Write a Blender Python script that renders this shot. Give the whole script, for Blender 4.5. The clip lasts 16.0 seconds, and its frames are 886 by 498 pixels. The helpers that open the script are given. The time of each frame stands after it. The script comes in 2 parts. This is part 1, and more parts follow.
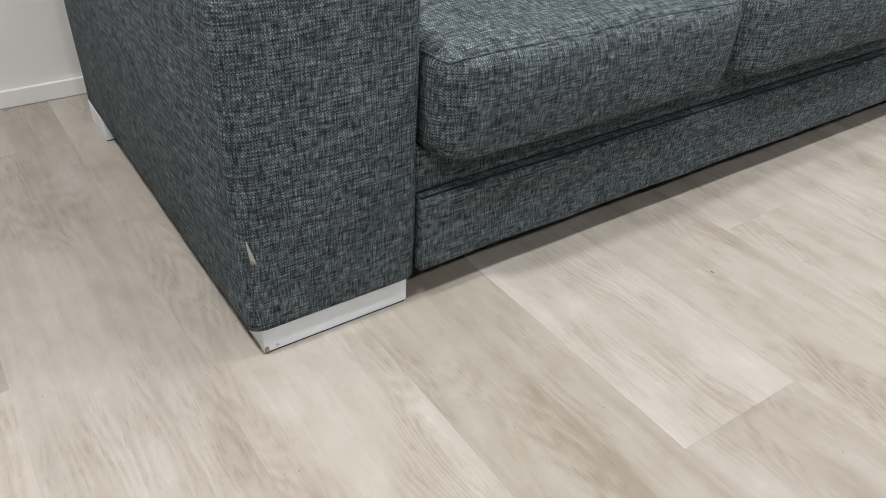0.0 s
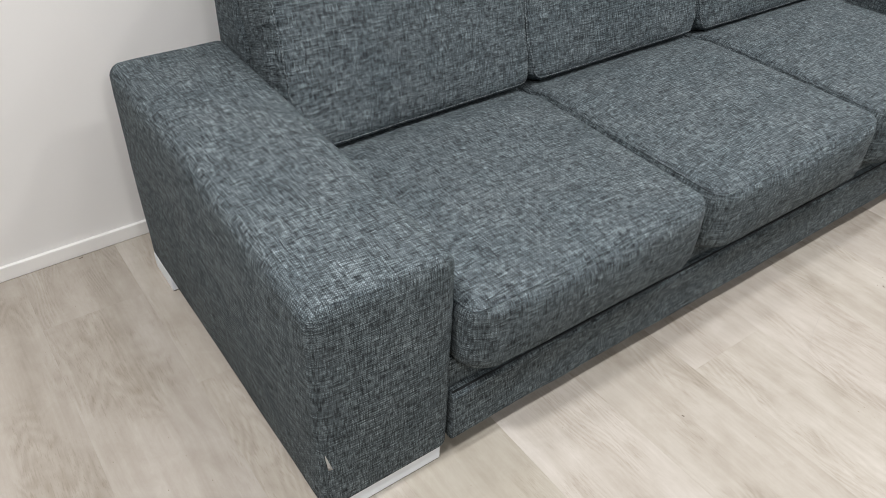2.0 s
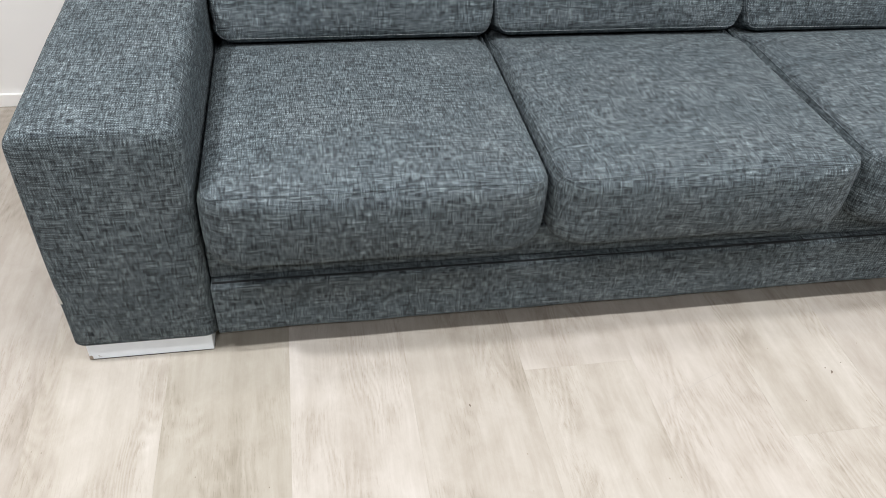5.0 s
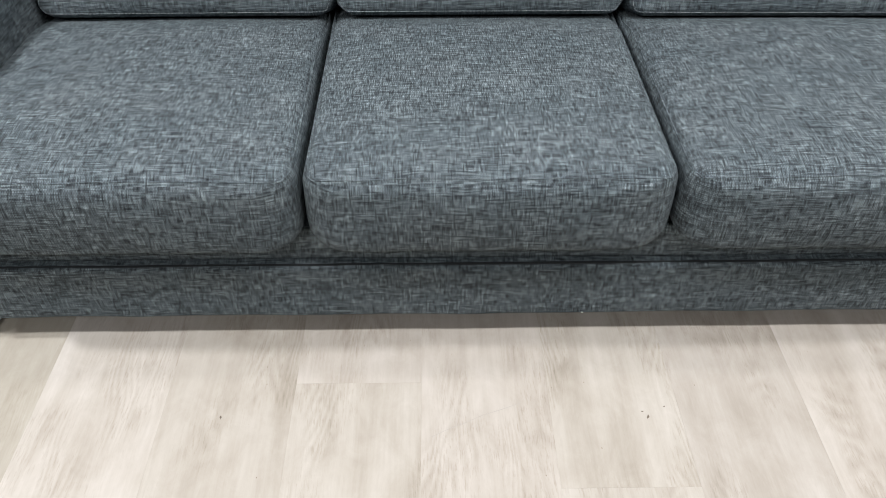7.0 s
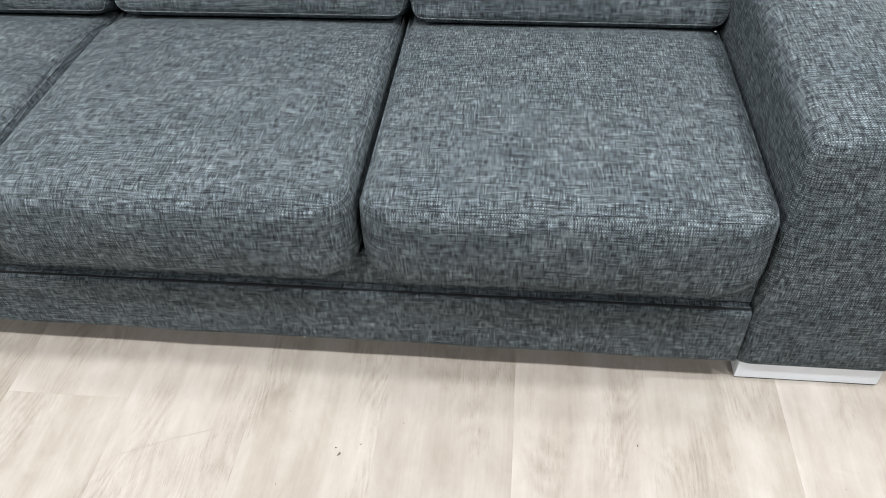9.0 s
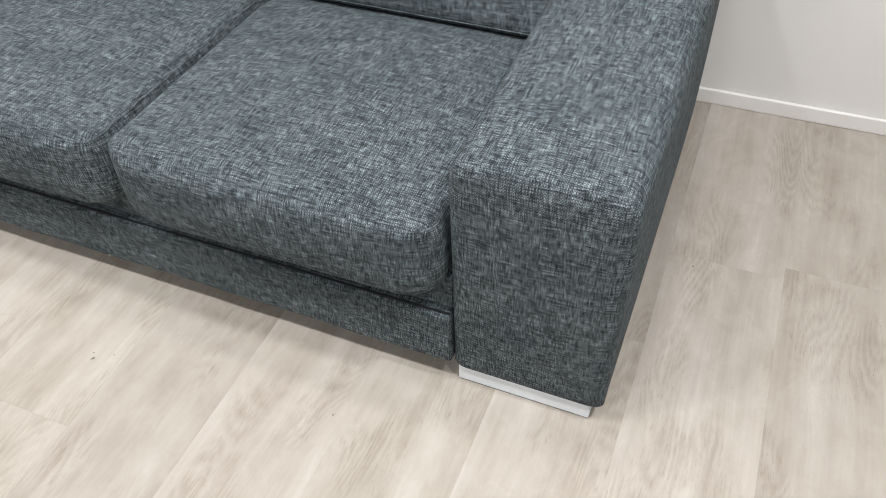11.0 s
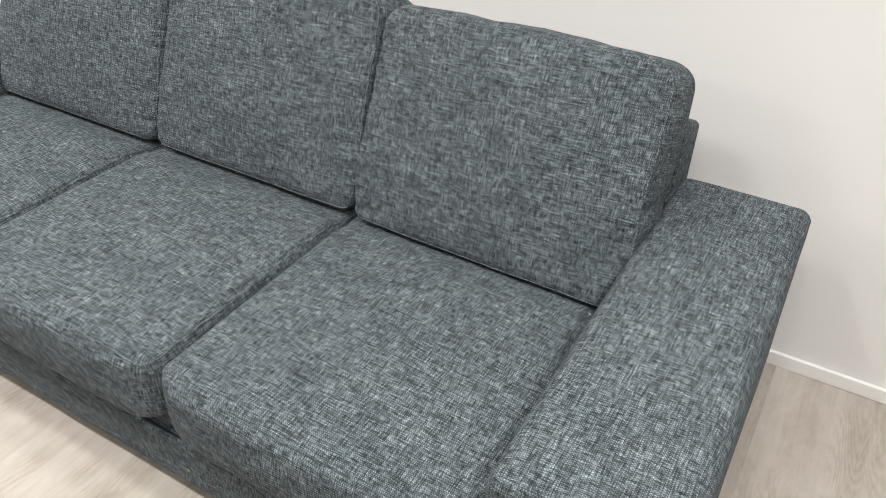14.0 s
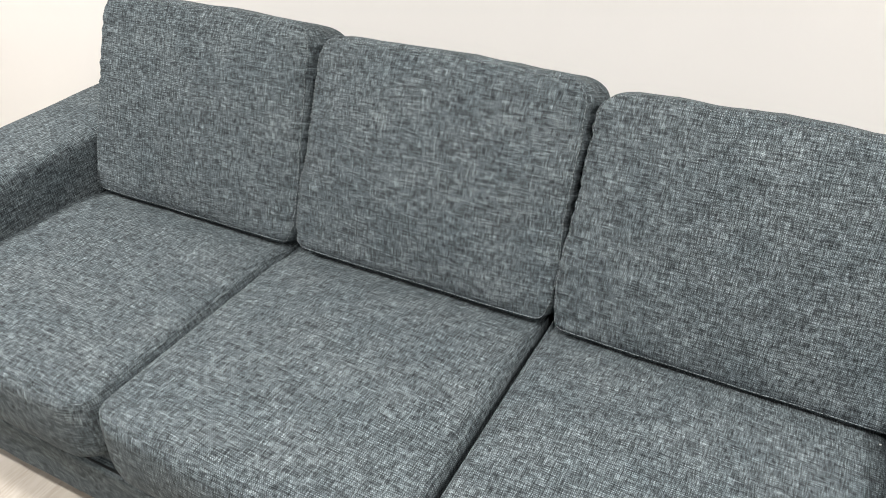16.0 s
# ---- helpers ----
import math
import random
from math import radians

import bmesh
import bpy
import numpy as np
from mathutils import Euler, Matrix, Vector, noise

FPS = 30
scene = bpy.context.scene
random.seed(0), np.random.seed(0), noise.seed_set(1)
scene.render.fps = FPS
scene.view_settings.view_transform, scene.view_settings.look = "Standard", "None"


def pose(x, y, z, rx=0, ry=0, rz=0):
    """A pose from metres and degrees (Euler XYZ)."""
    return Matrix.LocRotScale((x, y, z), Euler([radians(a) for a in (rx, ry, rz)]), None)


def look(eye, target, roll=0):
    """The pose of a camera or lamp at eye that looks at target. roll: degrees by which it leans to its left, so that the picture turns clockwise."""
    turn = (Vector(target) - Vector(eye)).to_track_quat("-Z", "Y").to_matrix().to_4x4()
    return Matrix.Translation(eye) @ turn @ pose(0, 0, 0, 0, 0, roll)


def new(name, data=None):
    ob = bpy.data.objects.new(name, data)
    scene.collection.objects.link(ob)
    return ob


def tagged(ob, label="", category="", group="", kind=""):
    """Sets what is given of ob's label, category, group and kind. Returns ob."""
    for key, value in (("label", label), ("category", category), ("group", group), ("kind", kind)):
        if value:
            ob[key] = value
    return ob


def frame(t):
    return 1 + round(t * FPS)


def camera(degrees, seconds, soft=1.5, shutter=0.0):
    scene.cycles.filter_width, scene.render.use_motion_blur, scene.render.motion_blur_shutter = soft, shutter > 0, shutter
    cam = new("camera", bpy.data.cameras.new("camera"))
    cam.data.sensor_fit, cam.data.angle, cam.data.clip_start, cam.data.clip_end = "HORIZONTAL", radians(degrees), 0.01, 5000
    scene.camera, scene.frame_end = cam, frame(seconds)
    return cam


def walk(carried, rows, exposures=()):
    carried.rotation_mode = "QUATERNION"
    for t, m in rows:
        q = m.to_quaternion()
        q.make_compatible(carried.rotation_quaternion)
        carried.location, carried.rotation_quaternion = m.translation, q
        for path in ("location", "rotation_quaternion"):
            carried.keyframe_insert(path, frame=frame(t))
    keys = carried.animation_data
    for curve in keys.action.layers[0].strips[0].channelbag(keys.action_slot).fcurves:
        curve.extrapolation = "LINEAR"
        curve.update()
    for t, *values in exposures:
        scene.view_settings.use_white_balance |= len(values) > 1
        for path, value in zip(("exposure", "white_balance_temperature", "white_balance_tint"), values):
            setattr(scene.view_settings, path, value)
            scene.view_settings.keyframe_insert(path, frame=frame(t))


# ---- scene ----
cam = camera(60.0, 16.0, soft=0.95)
PATH = [
    (0, (-0.275, -0.804, 0.771), (0.683, 0.522, -0.38), 3.0),
    (0.5, (-0.283, -0.8, 0.975), (0.647, 0.427, -0.3), 3.0),
    (1, (-0.31, -0.77, 1.129), (0.613, 0.416, -0.191), 3.3),
    (1.5, (-0.331, -0.757, 1.219), (0.601, 0.446, -0.08), 3.0),
    (2, (-0.339, -0.75, 1.278), (0.605, 0.502, 0.036), 2.3),
    (2.5, (-0.316, -0.773, 1.306), (0.607, 0.542, 0.116), 1.9),
    (3, (-0.222, -0.894, 1.306), (0.643, 0.49, 0.148), 2.5),
    (3.2, (-0.169, -0.963, 1.287), (0.658, 0.442, 0.129), 3.1),
    (5.3, (0.572, -1.151, 1.187), (0.819, 0.349, -0.113), 3.4),
    (5.5, (0.644, -1.171, 1.186), (0.851, 0.33, -0.118), 3.1),
    (6, (0.783, -1.106, 1.152), (0.921, 0.387, -0.171), 2.1),
    (6.5, (0.943, -1.023, 1.144), (1.023, 0.463, -0.192), 1.1),
    (7, (1.111, -1.039, 1.152), (1.139, 0.446, -0.187), 0.2),
    (7.5, (1.322, -1.089, 1.171), (1.306, 0.392, -0.173), -0.5),
    (8, (1.467, -1.044, 1.154), (1.402, 0.433, -0.194), -1.3),
    (8.5, (1.624, -0.947, 1.127), (1.513, 0.516, -0.232), -1.7),
    (9, (1.777, -0.907, 1.148), (1.596, 0.537, -0.225), -2.3),
    (9.5, (1.994, -0.93, 1.169), (1.734, 0.486, -0.22), -2.5),
    (9.7, (2.08, -0.934, 1.165), (1.777, 0.472, -0.224), -2.7),
    (11.8, (2.656, -0.672, 1.261), (1.96, 0.536, -0.173), -2.5),
    (12, (2.673, -0.66, 1.276), (1.951, 0.553, -0.141), -2.3),
    (12.5, (2.684, -0.644, 1.313), (1.922, 0.619, -0.039), -1.1),
    (13, (2.662, -0.626, 1.347), (1.878, 0.693, 0.064), -0.1),
    (13.5, (2.589, -0.614, 1.372), (1.797, 0.755, 0.147), 0.8),
    (14, (2.458, -0.621, 1.385), (1.653, 0.784, 0.212), 1.3),
    (14.5, (2.299, -0.649, 1.396), (1.505, 0.784, 0.248), 1.9),
    (15, (2.202, -0.652, 1.399), (1.389, 0.789, 0.276), 1.4),
    (15.5, (2.061, -0.611, 1.391), (1.242, 0.839, 0.282), 0.4),
    (16, (1.915, -0.618, 1.393), (1.14, 0.862, 0.293), -0.2),
]
EXPOSURES = [(0, -0.58, 6500, 10), (1.5, -0.52, 6500, 10), (3, -0.24, 6480, 10), (5.5, -0.22, 6370, 10), (7, -0.18, 6360, 10), (8.5, -0.12, 6370, 10), (9.5, -0.11, 6390, 10), (12, -0.36, 6580, 10), (13.5, -0.20, 6680, 10), (16, 0.10, 6820, 10)]
walk(cam, [(t, look(eye, target, roll)) for t, eye, target, roll in PATH], EXPOSURES)

# ---- world and light ----
world = bpy.data.worlds.new("world")
scene.world = world
world.use_nodes = True
world.node_tree.nodes["Background"].inputs["Color"].default_value = (0.9, 0.95, 1.0, 1)
world.node_tree.nodes["Background"].inputs["Strength"].default_value = 0.3


def downlight(x, y, watts, size=0.16, spread=180):
    """A round ceiling spot shining straight down; spread is the width of its beam in degrees."""
    lamp = bpy.data.lights.new("downlight", "AREA")
    lamp.shape, lamp.size, lamp.energy, lamp.color, lamp.spread = "DISK", size, watts, (1.0, 0.985, 0.985), radians(spread)
    ob = new("downlight", lamp)
    ob.matrix_basis = pose(x, y, 2.58)


# Lamps in the room, a row before the seats, a weaker row near the wall, and one beside each arm.
for x, y, watts in ((-0.15, -2.4, 46), (1.4, -2.4, 6), (3.2, -2.4, 38)):
    downlight(x, y, watts, 0.24)
for x, watts in ((-0.7, 22), (0.6, 9), (1.4, 19), (2.2, 12.5), (3.15, 20)):
    downlight(x, -0.7, watts, 0.20, 150)
for x, watts in ((0.6, 2.5), (1.4, 3.5), (2.2, 4)):
    downlight(x, 0.32, watts, 0.22, 130)
for x, watts in ((-0.75, 37), (3.25, 24)):
    downlight(x, -0.12, watts, 0.22, 140)


# ---- materials ----
def material(name):
    m = bpy.data.materials.new(name)
    m.use_nodes = True
    return m, m.node_tree, m.node_tree.nodes["Principled BSDF"]


class Net:
    """Short calls to add nodes to a tree."""

    def __init__(self, tree):
        self.tree = tree

    def add(self, kind, **settings):
        node = self.tree.nodes.new(kind)
        for key, value in settings.items():
            setattr(node, key, value)
        return node

    def link(self, a, b):
        self.tree.links.new(a, b)

    def put(self, value, socket):
        if isinstance(value, (int, float, tuple)):
            socket.default_value = value
        else:
            self.link(value, socket)

    def math(self, op, a, b=0.0, c=0.0):
        if op == "SMOOTHSTEP":
            node = self.add("ShaderNodeMapRange", interpolation_type="SMOOTHSTEP")
            for value, socket in zip((c, a, b), node.inputs):
                self.put(value, socket)
            return node.outputs[0]
        node = self.add("ShaderNodeMath", operation=op)
        for value, socket in zip((a, b, c), node.inputs):
            self.put(value, socket)
        return node.outputs[0]

    def xyz(self, x, y, z=0.0):
        node = self.add("ShaderNodeCombineXYZ")
        for value, socket in zip((x, y, z), node.inputs):
            self.put(value, socket)
        return node.outputs[0]

    def split(self, vector):
        node = self.add("ShaderNodeSeparateXYZ")
        self.link(vector, node.inputs[0])
        return node.outputs

    def noise(self, vector, scale=1.0, detail=2.0, rough=0.5, distortion=0.0):
        node = self.add("ShaderNodeTexNoise")
        self.put(vector, node.inputs["Vector"])
        node.inputs["Scale"].default_value = scale
        node.inputs["Detail"].default_value = detail
        node.inputs["Roughness"].default_value = rough
        node.inputs["Distortion"].default_value = distortion
        return node.outputs["Fac"]

    def ramp(self, value, *stops):
        node = self.add("ShaderNodeValToRGB")
        points = node.color_ramp.elements
        while len(points) < len(stops):
            points.new(0.5)
        for point, (at, colour) in zip(points, stops):
            point.position, point.color = at, (*colour, 1)
        self.link(value, node.inputs[0])
        return node.outputs["Color"]

    def mix(self, kind, factor, a, b):
        node = self.add("ShaderNodeMix", data_type="RGBA", blend_type=kind)
        self.put(factor, node.inputs[0])
        for value, socket in ((a, node.inputs[6]), (b, node.inputs[7])):
            self.put((*value, 1) if isinstance(value, tuple) else value, socket)
        return node.outputs[2]

    def bump(self, height, strength, distance, shader):
        node = self.add("ShaderNodeBump")
        node.inputs["Strength"].default_value, node.inputs["Distance"].default_value = strength, distance
        self.link(height, node.inputs["Height"])
        self.link(node.outputs[0], shader.inputs["Normal"])


def woven(name, gain=1.0, pitch=0.0021):
    """Charcoal upholstery: dark streaky warp and pale weft in a plain weave. The UV map is in metres, warp along V."""
    m, tree, shader = material(name)
    n = Net(tree)
    uv = n.add("ShaderNodeUVMap", uv_map="weave").outputs[0]
    u, v, _ = n.split(uv)
    # Threads run straight, bend slowly, and are never quite the same width.
    bend, bend2 = n.noise(uv, 5, 1), n.noise(n.xyz(v, u, 3.7), 5, 1)
    width, width2 = n.noise(n.xyz(u, 0.0, 1.1), 170, 1), n.noise(n.xyz(0.0, v, 4.2), 150, 1)
    su = n.math("ADD", n.math("DIVIDE", u, pitch), n.math("ADD", n.math("MULTIPLY", bend, 4.0), n.math("MULTIPLY", width, 1.6)))
    sv = n.math("ADD", n.math("DIVIDE", v, pitch * 1.15), n.math("ADD", n.math("MULTIPLY", bend2, 4.0), n.math("MULTIPLY", width2, 1.6)))
    cu, cv = n.math("FLOOR", su), n.math("FLOOR", sv)
    fu, fv = n.math("ABSOLUTE", n.math("SUBTRACT", n.math("FRACT", su), 0.5)), n.math("ABSOLUTE", n.math("SUBTRACT", n.math("FRACT", sv), 0.5))
    over = n.math("GREATER_THAN", n.math("MODULO", n.math("ABSOLUTE", n.math("ADD", cu, cv)), 2.0), 0.5)
    warp = n.noise(n.xyz(n.math("MULTIPLY", cu, 0.71), n.math("MULTIPLY", sv, 0.060), 1.3), 1.0, 2, 0.6)
    weft = n.noise(n.xyz(n.math("MULTIPLY", su, 0.075), n.math("MULTIPLY", cv, 0.67), 7.9), 1.0, 2, 0.6)
    dice = n.add("ShaderNodeTexWhiteNoise", noise_dimensions="2D")
    n.link(n.xyz(cu, cv), dice.inputs["Vector"])
    fleck = dice.outputs["Value"]
    g = gain
    dark = n.ramp(warp, (0.34, (0.0350 * g, 0.0436 * g, 0.0478 * g)), (0.54, (0.0440 * g, 0.0544 * g, 0.0598 * g)), (0.70, (0.0560 * g, 0.0689 * g, 0.0755 * g)))
    pale = n.ramp(weft, (0.32, (0.0745 * g, 0.0915 * g, 0.1002 * g)), (0.50, (0.0905 * g, 0.1108 * g, 0.1216 * g)), (0.66, (0.1110 * g, 0.1342 * g, 0.1469 * g)))
    pale = n.mix("MULTIPLY", 1.0, pale, n.ramp(fleck, (0.0, (0.92, 0.92, 0.92)), (1.0, (1.08, 1.08, 1.08))))
    colour = n.mix("MIX", n.math("MULTIPLY", over, 0.90), pale, dark)
    # Heavy warp ends cover the paler weft in thin dark streaks.
    heavy = n.math("SMOOTHSTEP", 0.50, 0.38, n.noise(n.xyz(n.math("MULTIPLY", cu, 0.83), n.math("MULTIPLY", sv, 0.055), 5.1), 1.0, 1, 0.5))
    colour = n.mix("MIX", n.math("MULTIPLY", heavy, 0.30), colour, dark)
    gap = n.math("MAXIMUM", n.math("MULTIPLY", fu, n.math("SUBTRACT", 1.0, n.math("MULTIPLY", n.math("SUBTRACT", 1.0, over), 0.12))), fv)
    gaps = n.math("SMOOTH_MIN", 1.0, n.math("MULTIPLY", n.math("SUBTRACT", 0.56, gap), 3.6), 0.1)
    colour = n.mix("MULTIPLY", 1.0, colour, n.ramp(gaps, (0.05, (0.62, 0.62, 0.62)), (0.95, (1, 1, 1))))
    # Uneven yarn: short dark and pale slubs along the warp and across it, and soft worn areas.
    streak = n.noise(n.xyz(n.math("DIVIDE", u, 0.0018), n.math("DIVIDE", v, 0.015), 2.2), 1.0, 0)
    colour = n.mix("MULTIPLY", 1.0, colour, n.ramp(streak, (0.24, (0.40, 0.40, 0.41)), (0.50, (1.0, 1.0, 1.0)), (0.76, (1.67, 1.66, 1.64))))
    streak2 = n.noise(n.xyz(n.math("DIVIDE", u, 0.015), n.math("DIVIDE", v, 0.0018), 8.4), 1.0, 0)
    colour = n.mix("MULTIPLY", 1.0, colour, n.ramp(streak2, (0.24, (0.47, 0.47, 0.48)), (0.50, (1.0, 1.0, 1.0)), (0.76, (1.59, 1.58, 1.56))))
    for across, along, seed in ((u, v, 4.1), (v, u, 6.3)):
        slub = n.noise(n.xyz(n.math("DIVIDE", across, 0.0023), n.math("DIVIDE", along, 0.060), seed), 1.0, 1)
        colour = n.mix("MULTIPLY", 1.0, colour, n.ramp(slub, (0.28, (0.74, 0.74, 0.75)), (0.50, (1.0, 1.0, 1.0)), (0.72, (1.27, 1.27, 1.26))))
    blot = n.noise(uv, 9, 3, 0.6)
    colour = n.mix("MULTIPLY", 1.0, colour, n.ramp(blot, (0.3, (0.84, 0.86, 0.87)), (0.7, (1.10, 1.08, 1.07))))
    n.link(colour, shader.inputs["Base Color"])
    shader.inputs["Roughness"].default_value = 0.92
    shader.inputs["Specular IOR Level"].default_value = 0.2
    n.bump(n.math("ADD", gaps, n.math("MULTIPLY", fleck, 0.6)), 0.05, 0.0006, shader)
    return m


def plain(name, colour, rough, speck=0.06, scale=40.0, relief=0.1, spec=0.5):
    """A plain painted or plastic surface with faint mottling."""
    m, tree, shader = material(name)
    n = Net(tree)
    co = n.add("ShaderNodeTexCoord").outputs["Object"]
    tone = n.noise(co, scale, 4, 0.6)
    low, high = tuple(c * (1 - speck) for c in colour), tuple(min(1.0, c * (1 + speck)) for c in colour)
    n.link(n.ramp(tone, (0.3, low), (0.7, high)), shader.inputs["Base Color"])
    shader.inputs["Roughness"].default_value = rough
    shader.inputs["Specular IOR Level"].default_value = spec
    n.bump(n.noise(co, scale * 12, 2), relief, 0.0006, shader)
    return m


def washed_oak(name, tint, edge=0.05):
    """White-washed oak print on vinyl planks, length along local Y, no two planks alike."""
    m, tree, shader = material(name)
    n = Net(tree)
    x, y, z = n.split(n.add("ShaderNodeTexCoord").outputs["Object"])
    chance = n.add("ShaderNodeObjectInfo").outputs["Random"]
    shift = n.math("MULTIPLY", chance, 37.0)
    px = n.math("ADD", x, n.math("MULTIPLY", chance, 11.3))
    sway = n.noise(n.xyz(n.math("MULTIPLY", px, 5.0), n.math("MULTIPLY", y, 2.2), shift), 1.0, 3, 0.55)
    gx = n.math("ADD", px, n.math("MULTIPLY", sway, 0.032))
    broad = n.noise(n.xyz(n.math("MULTIPLY", gx, 16), n.math("MULTIPLY", y, 1.3), shift), 1.0, 3, 0.6)
    fibre = n.noise(n.xyz(n.math("MULTIPLY", gx, 120), n.math("MULTIPLY", y, 5), shift), 1.0, 5, 0.7)
    pores = n.noise(n.xyz(n.math("MULTIPLY", gx, 330), n.math("MULTIPLY", y, 34), shift), 1.0, 4, 0.7)
    cloud = n.noise(n.xyz(n.math("MULTIPLY", px, 11), n.math("MULTIPLY", y, 6.5), shift), 1.0, 5, 0.65)
    patch = n.noise(n.xyz(n.math("MULTIPLY", px, 8), n.math("MULTIPLY", y, 3.5), n.math("ADD", shift, 9.0)), 1.0, 2)
    # Cathedral figure: contour lines of a stretched field, showing in patches.
    field = n.noise(n.xyz(n.math("MULTIPLY", gx, 6), n.math("MULTIPLY", y, 1.3), shift), 1.0, 2, 0.4)
    ring = n.math("FRACT", n.math("MULTIPLY", n.math("ADD", field, n.math("MULTIPLY", fibre, 0.03)), 38.0))
    ring = n.math("MULTIPLY", n.math("ABSOLUTE", n.math("SUBTRACT", ring, 0.5)), n.math("SMOOTHSTEP", 0.47, 0.60, patch))
    tone = n.math("ADD", n.math("MULTIPLY", broad, 0.40), n.math("MULTIPLY", fibre, 0.16))
    tone = n.math("ADD", tone, n.math("MULTIPLY", ring, -0.17))
    tone = n.math("ADD", tone, n.math("MULTIPLY", cloud, 0.24))
    smoke = n.noise(n.xyz(n.math("MULTIPLY", px, 19), n.math("MULTIPLY", y, 10), n.math("ADD", shift, 3.0)), 1.0, 5, 0.7, 0.6)
    tone = n.math("ADD", tone, n.math("MULTIPLY", n.math("SUBTRACT", smoke, 0.5), 0.26))
    # The wash lies thicker along one long edge of some planks.
    rim = n.math("SMOOTHSTEP", 0.034, 0.004, n.math("ADD", x, n.math("MULTIPLY", n.math("SUBTRACT", cloud, 0.5), 0.05)))
    tone = n.math("ADD", tone, n.math("MULTIPLY", rim, edge))
    tone = n.math("ADD", tone, 0.10)
    colour = n.ramp(tone, (0.34, (0.325, 0.296, 0.255)), (0.47, (0.406, 0.378, 0.338)), (0.56, (0.457, 0.432, 0.395)), (0.70, (0.549, 0.527, 0.497)))
    pitted = n.math("MULTIPLY", n.math("SMOOTHSTEP", 0.42, 0.62, patch), 0.45)
    colour = n.mix("MULTIPLY", pitted, colour, n.ramp(pores, (0.34, (0.62, 0.57, 0.50)), (0.47, (1, 1, 1))))
    hue = n.ramp(chance, (0.0, (0.97, 0.965, 0.955)), (1.0, (1.02, 1.02, 1.015)))
    colour = n.mix("MULTIPLY", 1.0, n.mix("MULTIPLY", 1.0, colour, hue), tint)
    spot = n.add("ShaderNodeTexVoronoi")
    n.link(n.xyz(n.math("MULTIPLY", px, 9), n.math("MULTIPLY", y, 5), shift), spot.inputs["Vector"])
    colour = n.mix("MULTIPLY", n.math("GREATER_THAN", n.noise(n.xyz(px, y, shift), 6.0, 0), 0.55), colour, n.ramp(spot.outputs["Distance"], (0.015, (0.45, 0.38, 0.30)), (0.05, (1, 1, 1))))
    n.link(colour, shader.inputs["Base Color"])
    rough = n.math("ADD", 0.54, n.math("MULTIPLY", pores, 0.18))
    n.link(rough, shader.inputs["Roughness"])
    shader.inputs["Specular IOR Level"].default_value = 0.32
    n.bump(n.math("ADD", pores, n.math("MULTIPLY", fibre, 0.7)), 0.22, 0.0005, shader)
    return m


FABRIC = woven("charcoal_weave", 1.26)
WELT = woven("charcoal_seam_weave", 1.28)
THREAD = plain("pale_seam_thread", (0.24, 0.265, 0.275), 0.8, 0.3, 300)
# Near-black colour for the shade inside the rail's open seam.
GAP_SHADE = plain("seam_gap_shade", (0.010, 0.012, 0.014), 0.9)
FOOT_BASE = plain("dark_foot_base", (0.035, 0.035, 0.04), 0.9)
DARK = plain("grey_lining", (0.10, 0.085, 0.07), 0.9)
PAINT = plain("white_foot_paint", (0.82, 0.87, 0.92), 0.32, 0.03, 18, 0.05)
CHIP = plain("chipped_wood", (0.30, 0.25, 0.20), 0.8, 0.3, 400)
WALL = plain("white_wall_paint", (0.765, 0.756, 0.738), 0.75, 0.012, 3, 0.35, 0.3)
TRIM = plain("white_trim_paint", (0.82, 0.81, 0.79), 0.4, 0.02, 10, 0.05)
# Dark greys for the unseen walls and ceiling, to hold fill light off the sofa.
SHADE = plain("unseen_wall_fill_cut", (0.12, 0.118, 0.115), 0.85, 0.02, 4)
CEILING = plain("unseen_ceiling_fill_cut", (0.32, 0.32, 0.315), 0.9, 0.01, 4)
CORE = plain("plank_core", (0.20, 0.17, 0.14), 0.8)
LABEL = plain("white_tag_ribbon", (0.75, 0.75, 0.73), 0.7, 0.05, 200)
KNOT = plain("dark_knot", (0.13, 0.10, 0.075), 0.6, 0.3, 300)
SCUFF = plain("grey_scuff", (0.36, 0.335, 0.305), 0.6, 0.1, 300)
OAKS = [washed_oak("white_washed_oak", (1.0, 0.978, 0.962), 0.03), washed_oak("grey_washed_oak", (0.90, 0.877, 0.857), 0.0),
        washed_oak("cream_washed_oak", (0.955, 0.937, 0.91), 0.03), washed_oak("olive_washed_oak", (0.862, 0.848, 0.798), 0.0),
        washed_oak("pale_edged_oak", (1.0, 0.982, 0.966), 0.095)]


# ---- mesh helpers ----
def part(name, bm, mat, parent, label="", smooth=True, at=None):
    me = bpy.data.meshes.new(name)
    bm.normal_update()
    bm.to_mesh(me)
    bm.free()
    for p in me.polygons:
        p.use_smooth = smooth
    me.materials.append(mat)
    ob = new(name, me)
    if at is not None:
        ob.matrix_basis = at
    if parent:
        ob.parent = parent
        ob.matrix_parent_inverse = HOME[parent.name].inverted()
        HOME[ob.name] = HOME[parent.name] @ ob.matrix_parent_inverse @ ob.matrix_basis
    else:
        HOME[ob.name] = ob.matrix_basis.copy()
    return tagged(ob, label) if label else ob


HOME = {}


def thing(name, x, y, z, label, category, group="", kind=""):
    ob = new(name)
    ob.matrix_basis = pose(x, y, z)
    HOME[ob.name] = ob.matrix_basis.copy()
    return tagged(ob, label, category, group, kind)


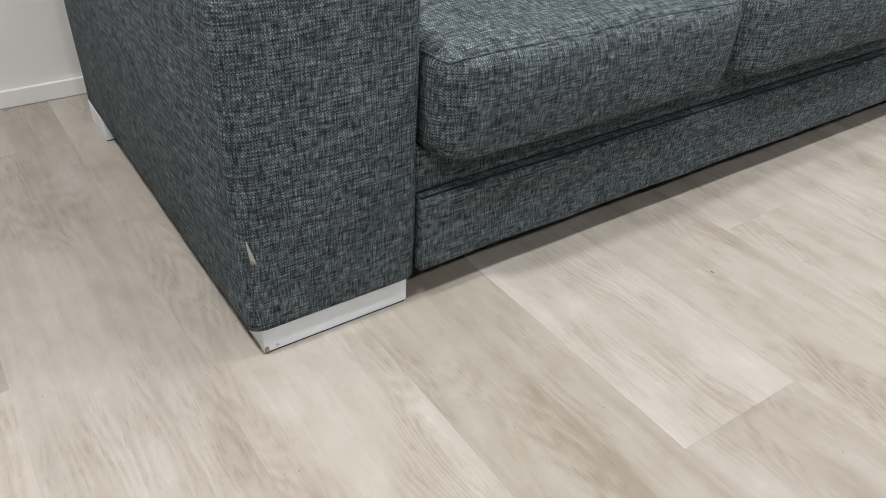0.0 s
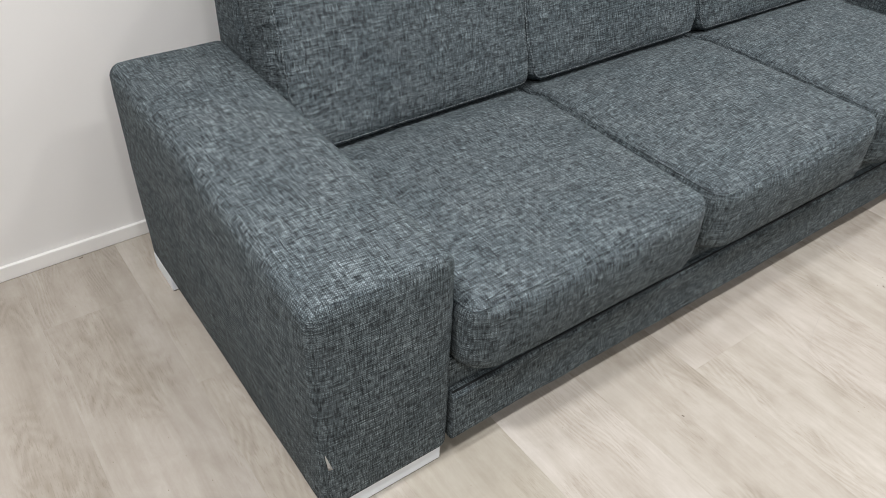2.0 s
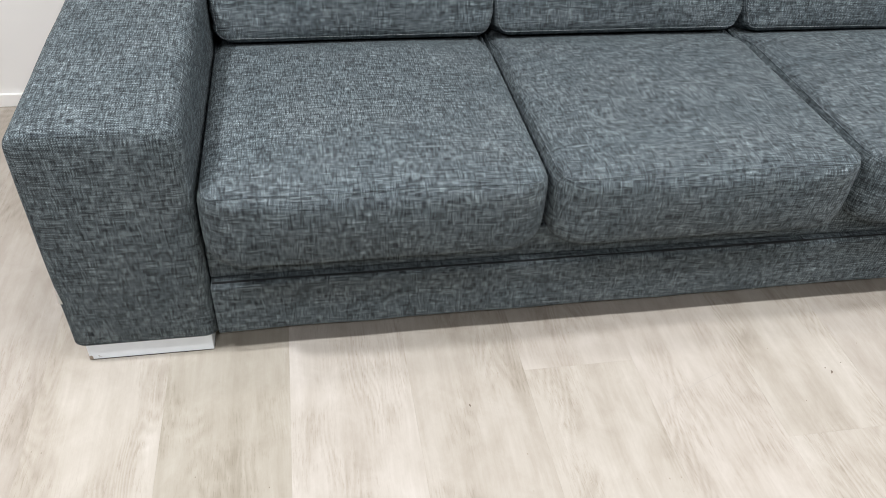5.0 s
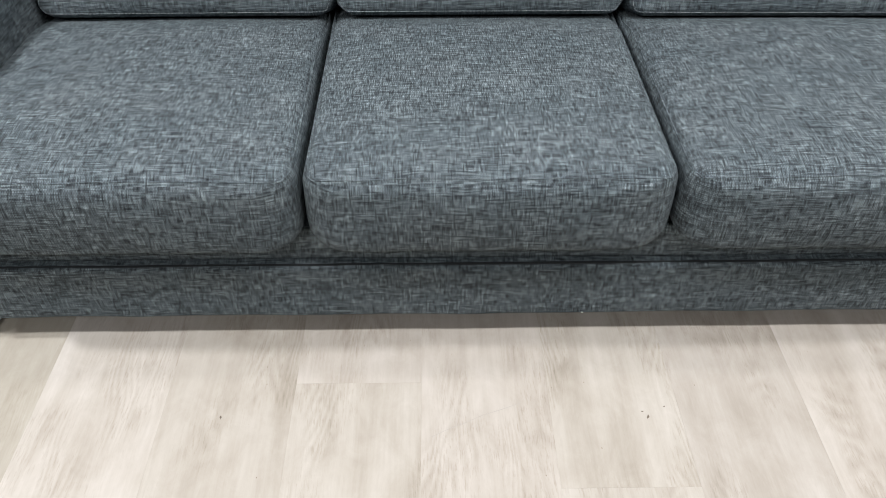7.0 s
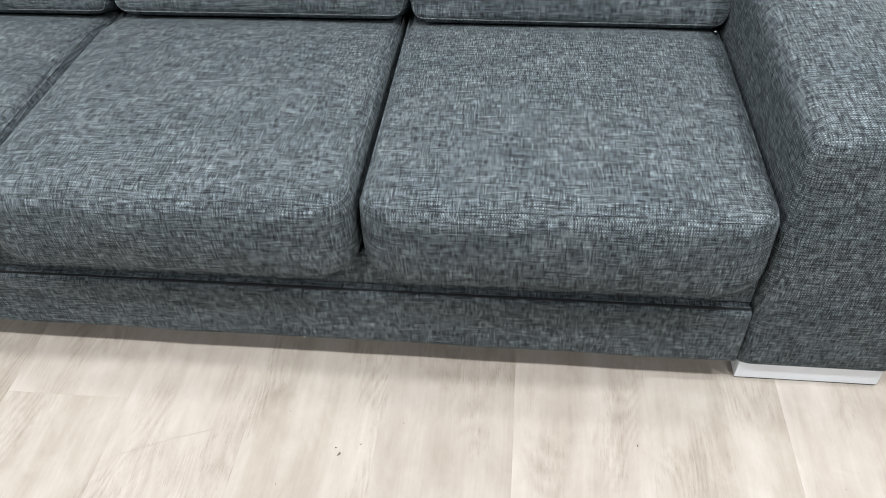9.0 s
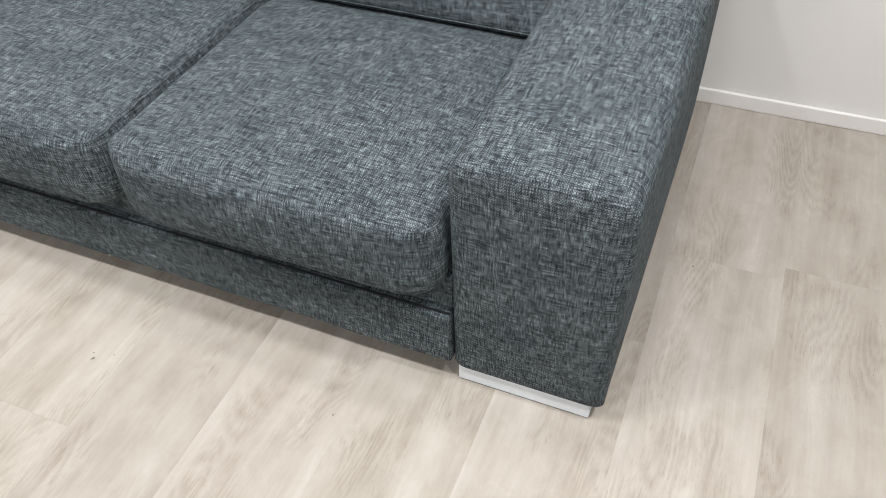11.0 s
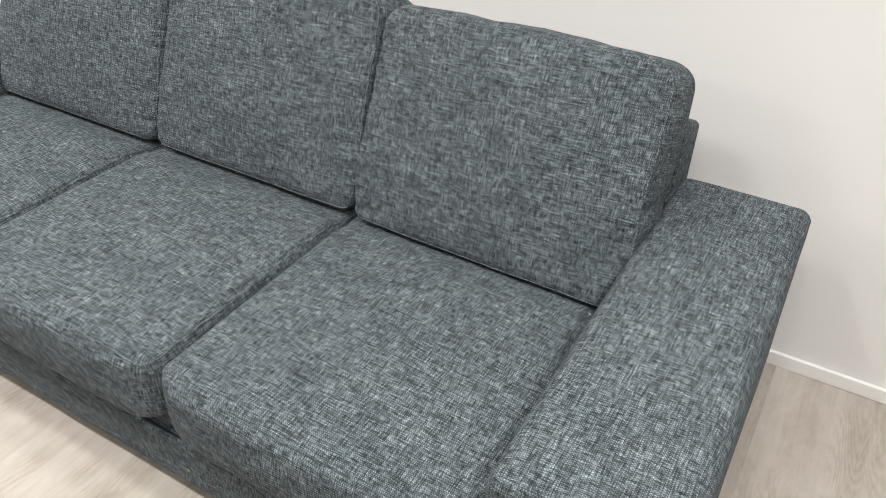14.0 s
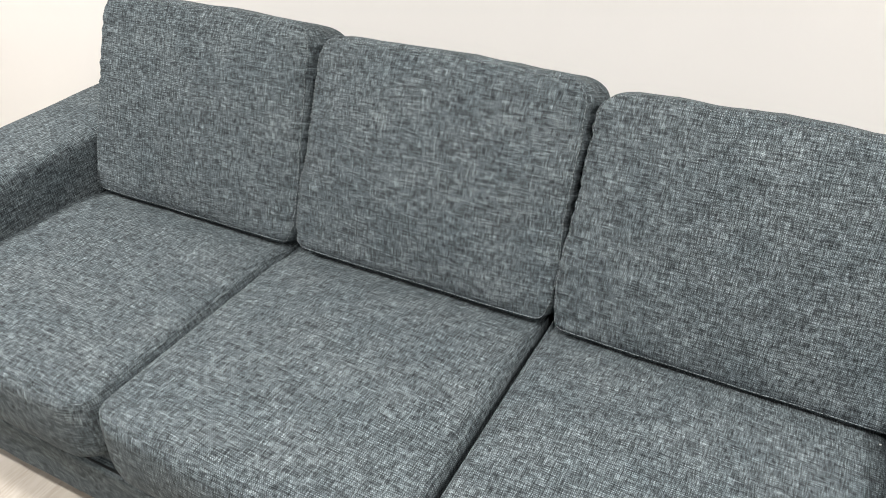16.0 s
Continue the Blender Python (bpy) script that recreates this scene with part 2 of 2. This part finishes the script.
def steps(low, high, r_low, r_high, inner, edge):
    """Places from low to high, close together in the rounded bands at both ends."""
    out = [low + r_low * i / edge for i in range(edge)]
    a, b = low + r_low, high - r_high
    out += [a + (b - a) * i / inner for i in range(inner)]
    out += [b + r_high * i / edge for i in range(edge + 1)]
    return out


def rounder(low, high, rx, ry, rz):
    """A map from the surface of a box to that of the same box with rounded edges. Each radius is (at low, at high)."""
    def turned(p):
        q, off = [], []
        for k, r in enumerate((rx, ry, rz)):
            c = min(max(p[k], low[k] + r[0]), high[k] - r[1])
            d = p[k] - c
            q.append(c)
            off.append(0.0 if abs(d) < 1e-9 else d / (r[0] if d < 0 else r[1]))
        size = math.sqrt(sum(o * o for o in off))
        if size < 1e-9:
            return Vector(p)
        far = max(abs(o) for o in off)
        scale = far / size
        return Vector([q[k] + off[k] * scale * ((rx, ry, rz)[k][0] if off[k] < 0 else (rx, ry, rz)[k][1]) for k in range(3)])
    return turned


def soft_box(low, high, rx, ry, rz, inner=(10, 10, 6), edge=4, shape=None, top="seat", shift=(0.0, 0.0)):
    """A rounded, padded box with a weave UV map in metres. shape moves each point after rounding."""
    grid = [steps(low[k], high[k], r[0], r[1], inner[k], edge) for k, r in enumerate((rx, ry, rz))]
    turned = rounder(low, high, rx, ry, rz)
    bm = bmesh.new()
    uvs = bm.loops.layers.uv.new("weave")
    made = {}

    def vert(i, j, k):
        if (i, j, k) not in made:
            p = turned((grid[0][i], grid[1][j], grid[2][k]))
            made[i, j, k] = bm.verts.new(shape(p) if shape else p)
        return made[i, j, k]

    last = [len(g) - 1 for g in grid]
    for axis in range(3):
        a, b = [k for k in range(3) if k != axis]
        for side in (0, last[axis]):
            for i in range(last[a]):
                for j in range(last[b]):
                    ring = []
                    for di, dj in ((0, 0), (1, 0), (1, 1), (0, 1)):
                        ijk = [0, 0, 0]
                        ijk[axis], ijk[a], ijk[b] = side, i + di, j + dj
                        ring.append(vert(*ijk))
                    if (side == 0) == (axis != 1):
                        ring.reverse()
                    bm.faces.new(ring)
    bm.normal_update()
    for f in bm.faces:
        n = [abs(c) for c in f.normal]
        k = n.index(max(n))
        for loop in f.loops:
            p = loop.vert.co
            if k == 2:
                uv = (p.y, p.x) if top == "arm" else (p.x, p.y)
            elif k == 1:
                uv = (p.x, p.z)
            else:
                uv = (p.y, p.z)
            loop[uvs].uv = (uv[0] + shift[0] + 3, uv[1] + shift[1] + 3)
    return bm


def tube(points, radius, closed=False, sides=6):
    """A thin round cord along the points."""
    bm = bmesh.new()
    uvs = bm.loops.layers.uv.new("weave")
    rings, count = [], len(points)
    for i, p in enumerate(points):
        a = points[(i - 1) % count] if closed or i else p
        b = points[(i + 1) % count] if closed or i < count - 1 else p
        way = (Vector(b) - Vector(a)).normalized()
        side = way.cross(Vector((0.31, 0.52, 0.79))).normalized()
        up = side.cross(way)
        rings.append([bm.verts.new(Vector(p) + radius * (math.cos(s * math.tau / sides) * side + math.sin(s * math.tau / sides) * up)) for s in range(sides)])
    for i in range(count if closed else count - 1):
        r, q = rings[i], rings[(i + 1) % count]
        for s in range(sides):
            f = bm.faces.new((r[s], r[(s + 1) % sides], q[(s + 1) % sides], q[s]))
            for loop in f.loops:
                loop[uvs].uv = (loop.vert.co.x + loop.vert.co.y, loop.vert.co.z)
    if not closed:
        bm.faces.new(rings[0][::-1])
        bm.faces.new(rings[-1])
    return bm


def slab(low, high, bevel=0.0, segments=2):
    bm = bmesh.new()
    bmesh.ops.create_cube(bm, size=1)
    for v in bm.verts:
        v.co = [low[k] + (v.co[k] + 0.5) * (high[k] - low[k]) for k in range(3)]
    if bevel:
        bmesh.ops.bevel(bm, geom=bm.edges[:], offset=bevel, segments=segments, affect="EDGES", profile=0.6)
    return bm


# ---- the room ----
BACK, LEFT, RIGHT, FRONT, TOP = 1.043, -4.078, 6.2400, -5.6, 2.6


def wall(name, low, high, label, paint=None):
    ob = part(name, slab(low, high), paint or WALL, None, smooth=False)
    return tagged(ob, label, "wall", kind="structure")


wall("wall_north", (LEFT, 0, 0), (RIGHT, 0.12, TOP), "plain white painted wall behind the sofa").matrix_basis = pose(0, BACK, 0, 0, 0, 0.42)
# Unseen enclosure added round the room; its dark colour deepens shade on the sofa.
wall("wall_south", (LEFT, FRONT - 0.12, 0), (RIGHT, FRONT, TOP), "unseen wall closing the room, kept dark to cut bounce light", SHADE)
wall("wall_west", (LEFT - 0.12, FRONT - 0.12, 0), (LEFT, BACK + 0.12, TOP), "unseen side wall, kept dark to cut bounce light", SHADE)
wall("wall_east", (RIGHT, FRONT - 0.12, 0), (RIGHT + 0.12, BACK + 0.12, TOP), "unseen side wall, kept dark to cut bounce light", SHADE)
tagged(part("ceiling", slab((LEFT - 0.12, FRONT - 0.12, TOP), (RIGHT + 0.12, BACK + 0.12, TOP + 0.1)), CEILING, None, smooth=False), "unseen ceiling, kept dark to cut bounce light", "ceiling", kind="structure")
tagged(part("baseboard", slab((LEFT, -0.012, 0.001), (RIGHT, -0.0005, 0.040), 0.002), TRIM, None, smooth=False, at=pose(0, BACK, 0, 0, 0, 0.42)), "low white painted baseboard along the wall", "baseboard", kind="structure")
floor = tagged(part("floor", slab((LEFT - 0.12, FRONT - 0.12, -0.1), (RIGHT + 0.12, BACK + 0.12, -0.006)), CORE, None, smooth=False), "floor of pale white-washed oak vinyl planks", "floor", kind="structure")

# ---- the sofa ----
sofa = thing("sofa", 1.217, 0.48, 0.0, "charcoal grey woven three-seat sofa with wide arms on low white feet", "sofa")


def fold(p, seed, size=0.004, scale=6.0):
    """Small uneven give of padded cloth."""
    q = p * scale + Vector((seed, seed * 1.7, 0))
    return size * (noise.noise(q) + 0.5 * noise.noise(q * 2.3))


def corner_inset(d, r):
    """How far a rounded corner of radius r draws in at distance d from its end."""
    d = min(max(d, 0.0), r)
    return r - math.sqrt(max(0.0, r * r - (r - d) ** 2))


def stitches(points, length=0.0042, gap=0.0034, radius=0.0007):
    """Short dashes of pale thread along a seam, as one mesh."""
    bm, travelled, dashes, run = bmesh.new(), 0.0, [], []
    for a, b in zip(points, points[1:]):
        span = (b - a).length
        count = max(1, int(span / 0.0009))
        for i in range(count):
            here = a + (b - a) * i / count
            if (travelled + span * i / count) % (length + gap) < length:
                run.append(here)
            elif run:
                dashes.append((run[0], run[-1]))
                run = []
        travelled += span
    for a, b in dashes:
        if (b - a).length < 0.001:
            continue
        way = (b - a).normalized()
        side = way.cross(Vector((0.31, 0.52, 0.79))).normalized()
        up = side.cross(way)
        ends = [[bm.verts.new(p + radius * (math.cos(s * math.tau / 4) * side + math.sin(s * math.tau / 4) * up)) for s in range(4)] for p in (a, b)]
        for s in range(4):
            bm.faces.new((ends[0][s], ends[0][(s + 1) % 4], ends[1][(s + 1) % 4], ends[1][s]))
    return bm


def arm(x0, x1, seed, worn=False):
    low, high = (x0, -0.013, 0.047), (x1, 0.892, 0.526)
    rx, ry, rz = (0.028, 0.028), (0.016, 0.018), (0.006, 0.034)
    mid = (x0 + x1) / 2

    def shape(p):
        a = max(0.0, 1 - ((p.x - mid) / (0.5 * (x1 - x0))) ** 2)
        b = max(0.0, 1 - ((p.z - 0.285) / 0.235) ** 2)
        c = max(0.0, 1 - ((p.y - 0.435) / 0.46) ** 4)
        out = p.copy()
        if p.z > 0.50:
            out.z += 0.010 * a * c + 0.028 * max(0.0, p.y) / 0.886 + fold(p, seed, 0.0015, 9)
        if p.y < 0.0:
            out.y -= 0.007 * a * b
        if p.x < x0 + 0.012:
            out.x -= (0.009 if x0 < 1 else 0.004) * b * c + fold(p, seed + 3, 0.0015, 7)
        if p.x > x1 - 0.012:
            out.x += (0.009 if x0 > 1 else 0.004) * b * c + fold(p, seed + 3, 0.0015, 7)
        return out

    body = part("arm", soft_box(low, high, rx, ry, rz, (8, 26, 14), 6, shape, "arm", (seed, 0)), FABRIC, sofa)
    turned = rounder(low, high, rx, ry, rz)
    path = []
    for i in range(15):
        path.append((x0, -0.013, 0.050 + i / 14 * 0.440))
    for i in range(1, 6):
        path.append((x0, -0.013, 0.490 + 0.036 * i / 5))
    for i in range(1, 13):
        path.append((x0 + (x1 - x0) * i / 12, -0.013, 0.526))
    for i in range(1, 20):
        path.append((x1, -0.013, 0.526 - i / 19 * 0.473))
    part("seam", tube([shape(turned(p)) for p in path], 0.0009), WELT, body)
    if worn:
        part("stitching", stitches([shape(turned(p)) for p in path if 0.36 < p[2] < 0.52 and p[0] == x0], 0.0055, 0.0020), THREAD, body, "pale thread showing in the front seam")
    return body


arm_left = arm(-0.021, 0.250, 0.3, True)
arm_right = arm(2.180, 2.458, 4.1)

# Front rail in two strips with an open seam between, and the dark lining below.
rail_low = part("front_rail", soft_box((0.252, -0.014, 0.057), (2.178, 0.06, 0.1845), (0.004, 0.004), (0.012, 0.01), (0.007, 0.010), (60, 3, 6), 4,
                lambda p: p + Vector((0, -0.003 + fold(p, 2, 0.002, 8), fold(Vector((p.x, 0, 0)), 5, 0.0025, 5))) if p.y < 0.03 else p, shift=(0.11, 0.2)), FABRIC, sofa)
rail_top = part("front_rail_top", soft_box((0.252, 0.005, 0.185), (2.178, 0.10, 0.262), (0.004, 0.004), (0.010, 0.01), (0.010, 0.014), (60, 3, 4), 4,
                lambda p: p + Vector((0, fold(p, 6, 0.0015, 8), 0)) if p.y < 0.03 else p, shift=(0.31, 0.7)), FABRIC, sofa)
# Added cord that paints the crevice shade between the two strips.
part("seam", tube([(0.256 + 0.04 * i, -0.0065, 0.1843 + fold(Vector((0.04 * i, 0, 0)), 5, 0.001, 5)) for i in range(49)], 0.0026), GAP_SHADE, rail_low, "near-black cord standing in for shade in the open seam")
part("seat_deck", slab((0.254, 0.062, 0.07), (2.176, 0.80, 0.253), 0.004), DARK, sofa)
part("underside_lining", slab((0.02, 0.02, 0.056), (2.415, 0.87, 0.066)), DARK, sofa, "thin lining cloth under the seat", False)

# Slanted back frame.
def frame_shape(p):
    out = p.copy()
    if p.z > 0.5:
        out.z -= 0.42 * max(0.0, p.y - 0.79)
    out.y += 0.10 * (0.70 - p.z) * (1 if p.y < 0.9 else 0) * -0.6
    return out


part("back_frame", soft_box((0.243, 0.785, 0.056), (2.194, 0.914, 0.722), (0.012, 0.012), (0.016, 0.012), (0.008, 0.014), (40, 4, 14), 3, frame_shape, shift=(0.4, 0.9)), FABRIC, sofa)


def ring_path(turned, shape, x0, x1, fixed, z0, z1, axis, count=26):
    """Points round a rectangle on one face of a rounded box; axis is the face's own axis."""
    flat = []
    for i in range(count):
        flat.append((x0 + (x1 - x0) * i / count, z0))
    for i in range(count):
        flat.append((x1, z0 + (z1 - z0) * i / count))
    for i in range(count):
        flat.append((x1 + (x0 - x1) * i / count, z1))
    for i in range(count):
        flat.append((x0, z1 + (z0 - z1) * i / count))
    return [shape(turned((a, fixed, b) if axis == 1 else (a, b, fixed))) for a, b in flat]


def seat_cushion(x0, x1, seed):
    low, high = (x0, -0.052, 0.243), (x1, 0.74, 0.408)
    rx, ry, rz = (0.022, 0.022), (0.046, 0.05), (0.020, 0.030)
    mid, half = (x0 + x1) / 2, (x1 - x0) / 2

    def shape(p):
        u, w, h = (p.x - mid) / half, (p.y - 0.34) / 0.4, (p.z - 0.329) / 0.08
        a, b, c = max(0.0, 1 - u ** 4), max(0.0, 1 - w ** 4), max(0.0, 1 - h * h)
        out = p.copy()
        if p.z > 0.39:
            out.z += 0.020 * max(0, 1 - u * u) ** 0.8 * max(0, 1 - w * w) ** 0.6 * min(1.0, max(0.0, (0.60 - p.y) / 0.16)) + fold(p, seed, 0.004, 5) * a * (1 if p.y < 0.5 else 0.3)
            out.z -= 0.020 * min(1.0, max(0.0, (p.y - 0.49) / 0.09))
        if p.y < 0.0:
            out.y -= 0.010 * a * c + fold(p, seed + 1, 0.003, 9) * c
            out.z += fold(Vector((p.x, 0, 0)), seed + 6, 0.003, 9)
        if abs(u) > 0.9:
            out.x += (0.003 if u > 0 else -0.003) * c
        inset = corner_inset(p.y + 0.052, 0.050) + corner_inset(p.z - 0.246, 0.040) * (1 if p.y < 0.05 else 0)
        out.x = mid + (out.x - mid) * (half - inset) / half
        return out

    body = part("seat_cushion", soft_box(low, high, rx, ry, rz, (22, 26, 8), 6, shape, "seat", (seed * 0.37, seed * 0.21)), FABRIC, sofa)
    turned = rounder(low, high, rx, ry, rz)
    part("seam", tube(ring_path(turned, shape, x0, x1, 0.408, -0.052, 0.74, 2, 60), 0.0015, True), WELT, body)
    return body


for n, (a, b) in enumerate(((0.259, 0.884), (0.897, 1.523), (1.537, 2.169))):
    seat_cushion(a, b, 1.0 + 3.3 * n)


def back_cushion(x0, x1, y, lean, tall, seed, turn=0.0):
    w = x1 - x0
    low, high = (-w / 2, 0.0, 0.0), (w / 2, 0.165, tall)
    rx, ry, rz = (0.016, 0.016), (0.018, 0.045), (0.030, 0.032)

    def shape(p):
        u, h, d = p.x / (w / 2), (p.z - tall / 2) / (tall / 2), (p.y - 0.08) / 0.085
        a, b, c = max(0.0, 1 - u ** 4), max(0.0, 1 - h ** 4), max(0.0, 1 - d * d)
        out = p.copy()
        # The face is sewn a little smaller than the cushion is wide.
        out.x *= 1 - 0.011 * max(0.0, 1 - p.y / 0.07) / (w / 2)
        if p.y < 0.06:
            out.y -= 0.030 * max(0, 1 - u * u) ** 0.7 * max(0, 1 - h * h) ** 0.7 + fold(p, seed, 0.005, 6)
        if p.z > tall - 0.06:
            out.z += 0.005 * max(0, 1 - u * u) + fold(Vector((p.x, p.y, 0)), seed + 2, 0.0035, 8)
        if abs(u) > 0.85:
            side = 1 if u > 0 else -1
            out.x += side * (0.008 * b + 0.008 * max(0.0, 1 - ((h + 0.55) / 0.45) ** 2)) + fold(p, seed + 4, 0.003, 10)
            out.y += 0.0042 * noise.noise(Vector((seed, p.z * 62, u * 2)))
            # The boxing strip is gathered into the front seam.
            near = max(0.0, 1 - abs(p.y - 0.030) / 0.045)
            out.x += side * 0.0068 * near * noise.noise(Vector((seed * 3, p.z * 62, p.y * 9 + u)))
        inset = 0.8 * corner_inset(tall - p.z, 0.054) + 0.6 * corner_inset(p.z, 0.030)
        out.x *= 1 - inset / (w / 2)
        return out

    body = part("back_cushion", soft_box(low, high, rx, ry, rz, (22, 12, 110), 6, shape, "seat", (seed * 0.43, seed * 0.17)), FABRIC, sofa,
                at=pose((x0 + x1) / 2, y - 0.020, 0.408, -lean, 0, turn))
    turned = rounder(low, high, rx, ry, rz)
    ring = ring_path(turned, shape, low[0], high[0], 0.0, low[2], high[2], 1, 110)
    part("seam", tube(ring, 0.0017, True), WELT, body, at=HOME[body.name])
    part("stitching", stitches([p + Vector((0, -0.0014, 0)) for p in ring]), THREAD, body, "pale dashed seam stitching", at=HOME[body.name])
    return body


for n, (a, b, y, tall, turn) in enumerate(((0.261, 0.901, 0.565, 0.508, 0.5), (0.909, 1.537, 0.568, 0.495, 0.0), (1.545, 2.182, 0.555, 0.487, -0.5))):
    back_cushion(a, b, y, 20, tall, 2.0 + 4.7 * n, turn)

for x, y, dx, dy in ((2.1885, -0.005, 0.249, 0.12), (-0.022, 0.765, 0.259, 0.115), (2.189, 0.765, 0.252, 0.115), (-0.003, -0.004, 0.239, 0.12)):
    front_foot = part("foot", slab((x, y, 0.003), (x + dx, y + dy, 0.050), 0.002), PAINT, sofa, "white painted block foot", False)
    # Dark 3 mm slab between foot and floor, slightly inset.
    part("glide", slab((x + 0.002, y + 0.002, 0.0), (x + dx - 0.002, y + dy - 0.002, 0.003)), FOOT_BASE, front_foot, "thin dark slab under the foot", False)

# Ribbon tag caught in the outer front seam of one arm.
bm = bmesh.new()
rows = []
for i in range(7):
    f = i / 6
    rows.append([bm.verts.new((-0.0145 + 0.001 * f + w * (0.001 + 0.0065 * f), -0.0165 - 0.006 * f - w * 0.003 * f, 0.209 - 0.033 * f + 0.001 * w)) for w in (0, 0.5, 1)])
for a, b in zip(rows, rows[1:]):
    for i in range(2):
        bm.faces.new((a[i], b[i], b[i + 1], a[i + 1]))
bmesh.ops.solidify(bm, geom=bm.faces[:], thickness=0.0006)
part("ribbon_tag", bm, LABEL, arm_left, "small white ribbon tag sewn into the seam")

# A white care label peeping out of the corner, and lint on the front rail.
part("care_label", slab((2.1445, 0.496, 0.4220), (2.1480, 0.4980, 0.4240), 0.0004), LABEL, sofa, "tiny white label in the corner")
bm = bmesh.new()
bmesh.ops.create_icosphere(bm, subdivisions=1, radius=0.0016, matrix=pose(1.401, -0.018, 0.0625))
part("lint", bm, LABEL, rail_low, "white speck of lint")

# Chipped paint on the corner of one front foot.
for outline in (((0.0, 0.001), (0.0075, 0.001), (0.0065, 0.005), (0.0072, 0.009), (0.004, 0.0125), (0.0, 0.0105)), ((0.016, 0.004), (0.021, 0.0085), (0.0235, 0.006), (0.0215, 0.0095), (0.0165, 0.0115), (0.0195, 0.0085))):
    bm = bmesh.new()
    bm.faces.new([bm.verts.new((x - 0.0025, -0.0052, z + 0.003)) for x, z in outline])
    part("paint_chip", bm, CHIP, front_foot, "bare wood where paint has chipped", False)

# ---- marks on the floor ----
def mark(x, y, long, wide, turn, seed):
    """A thin dark knot or scuff lying on a plank."""
    bm, spin = bmesh.new(), random.Random(seed)
    ring = []
    for i in range(14):
        a = i / 14 * math.tau
        r = 1 + spin.uniform(-0.35, 0.35)
        ring.append(bm.verts.new((r * long / 2 * math.cos(a), r * wide / 2 * math.sin(a), 0.0004)))
    bm.faces.new(ring)
    return part("knot_mark", bm, KNOT, floor, "", False, pose(x, y, 0, 0, 0, turn))


mark(1.498, -0.219, 0.009, 0.004, 60, 1)
mark(1.490, -0.207, 0.004, 0.0025, 10, 2)
mark(0.727, -0.209, 0.008, 0.003, 100, 3)
mark(1.532, -0.197, 0.004, 0.002, 30, 8)
mark(-0.170, 1.022, 0.012, 0.005, 10, 4)
mark(2.003, -0.163, 0.004, 0.002, 80, 5)
mark(2.549, 0.438, 0.005, 0.003, 80, 6)
bm = bmesh.new()
scratch = [(1.107, -0.256), (1.14, -0.2385), (1.17, -0.226), (1.20, -0.211), (1.235, -0.199), (1.269, -0.186)]
pairs = [[bm.verts.new((x - 0.0002, y + 0.0004, 0.0004)), bm.verts.new((x + 0.0002, y - 0.0004, 0.0004))] for x, y in scratch]
for a, b in zip(pairs, pairs[1:]):
    bm.faces.new((a[0], a[1], b[1], b[0]))
part("scratch", bm, SCUFF, floor, "thin grey scratch across the planks", False)

# ---- floor planks ----
WIDE, LONG, X0 = 0.2345, 1.22, 0.3850
ENDS = {-4: 0.11, -3: 0.80, -2: 0.45, -1: 0.52, 0: -0.449, 1: 0.33, 2: -0.135, 3: 0.47, 4: -0.36, 5: 0.28, 6: 0.55, 7: 0.38, 8: 0.20, 9: 0.465}
rng = random.Random(11)


def plank_mesh(long, oak):
    bm = slab((0.00002, 0.00002, -0.006), (WIDE - 0.00002, long - 0.00002, 0.0), 0.0)
    me = bpy.data.meshes.new("plank")
    bmesh.ops.bevel(bm, geom=[e for e in bm.edges if all(v.co.z > -0.001 for v in e.verts)], offset=0.00015, segments=1, affect="EDGES")
    bm.to_mesh(me)
    bm.free()
    me.materials.append(oak)
    return me


PLANKS = {}
KNOWN = {(-3, 0): 1, (-3, -1): 1, (-2, 0): 2, (-2, -1): 2, (-1, 0): 3, (-1, -1): 3, (0, 0): 4, (0, -1): 1, (1, 0): 2, (2, 0): 0, (2, -1): 2, (3, 0): 0, (4, 0): 2, (5, 0): 0}
first, last = round((LEFT - X0) / WIDE), round((RIGHT - X0) / WIDE)
for k in range(first, last):
    end = ENDS.get(k, rng.uniform(-0.6, 0.6))
    y = end - LONG * math.ceil((end - FRONT) / LONG)
    while y < BACK + 0.02:
        row = round((y - end) / LONG)
        tint = KNOWN.get((k, row), rng.choice((0, 0, 0, 1, 2, 2, 3)))
        near, far = max(y, FRONT - 0.06), min(y + LONG, BACK + 0.08)
        size = (tint, round(far - near, 4))
        if size not in PLANKS:
            PLANKS[size] = plank_mesh(far - near, OAKS[tint])
        ob = new("plank", PLANKS[size])
        ob.location = (X0 + k * WIDE, near, 0.0)
        ob.parent = floor
        y += LONG
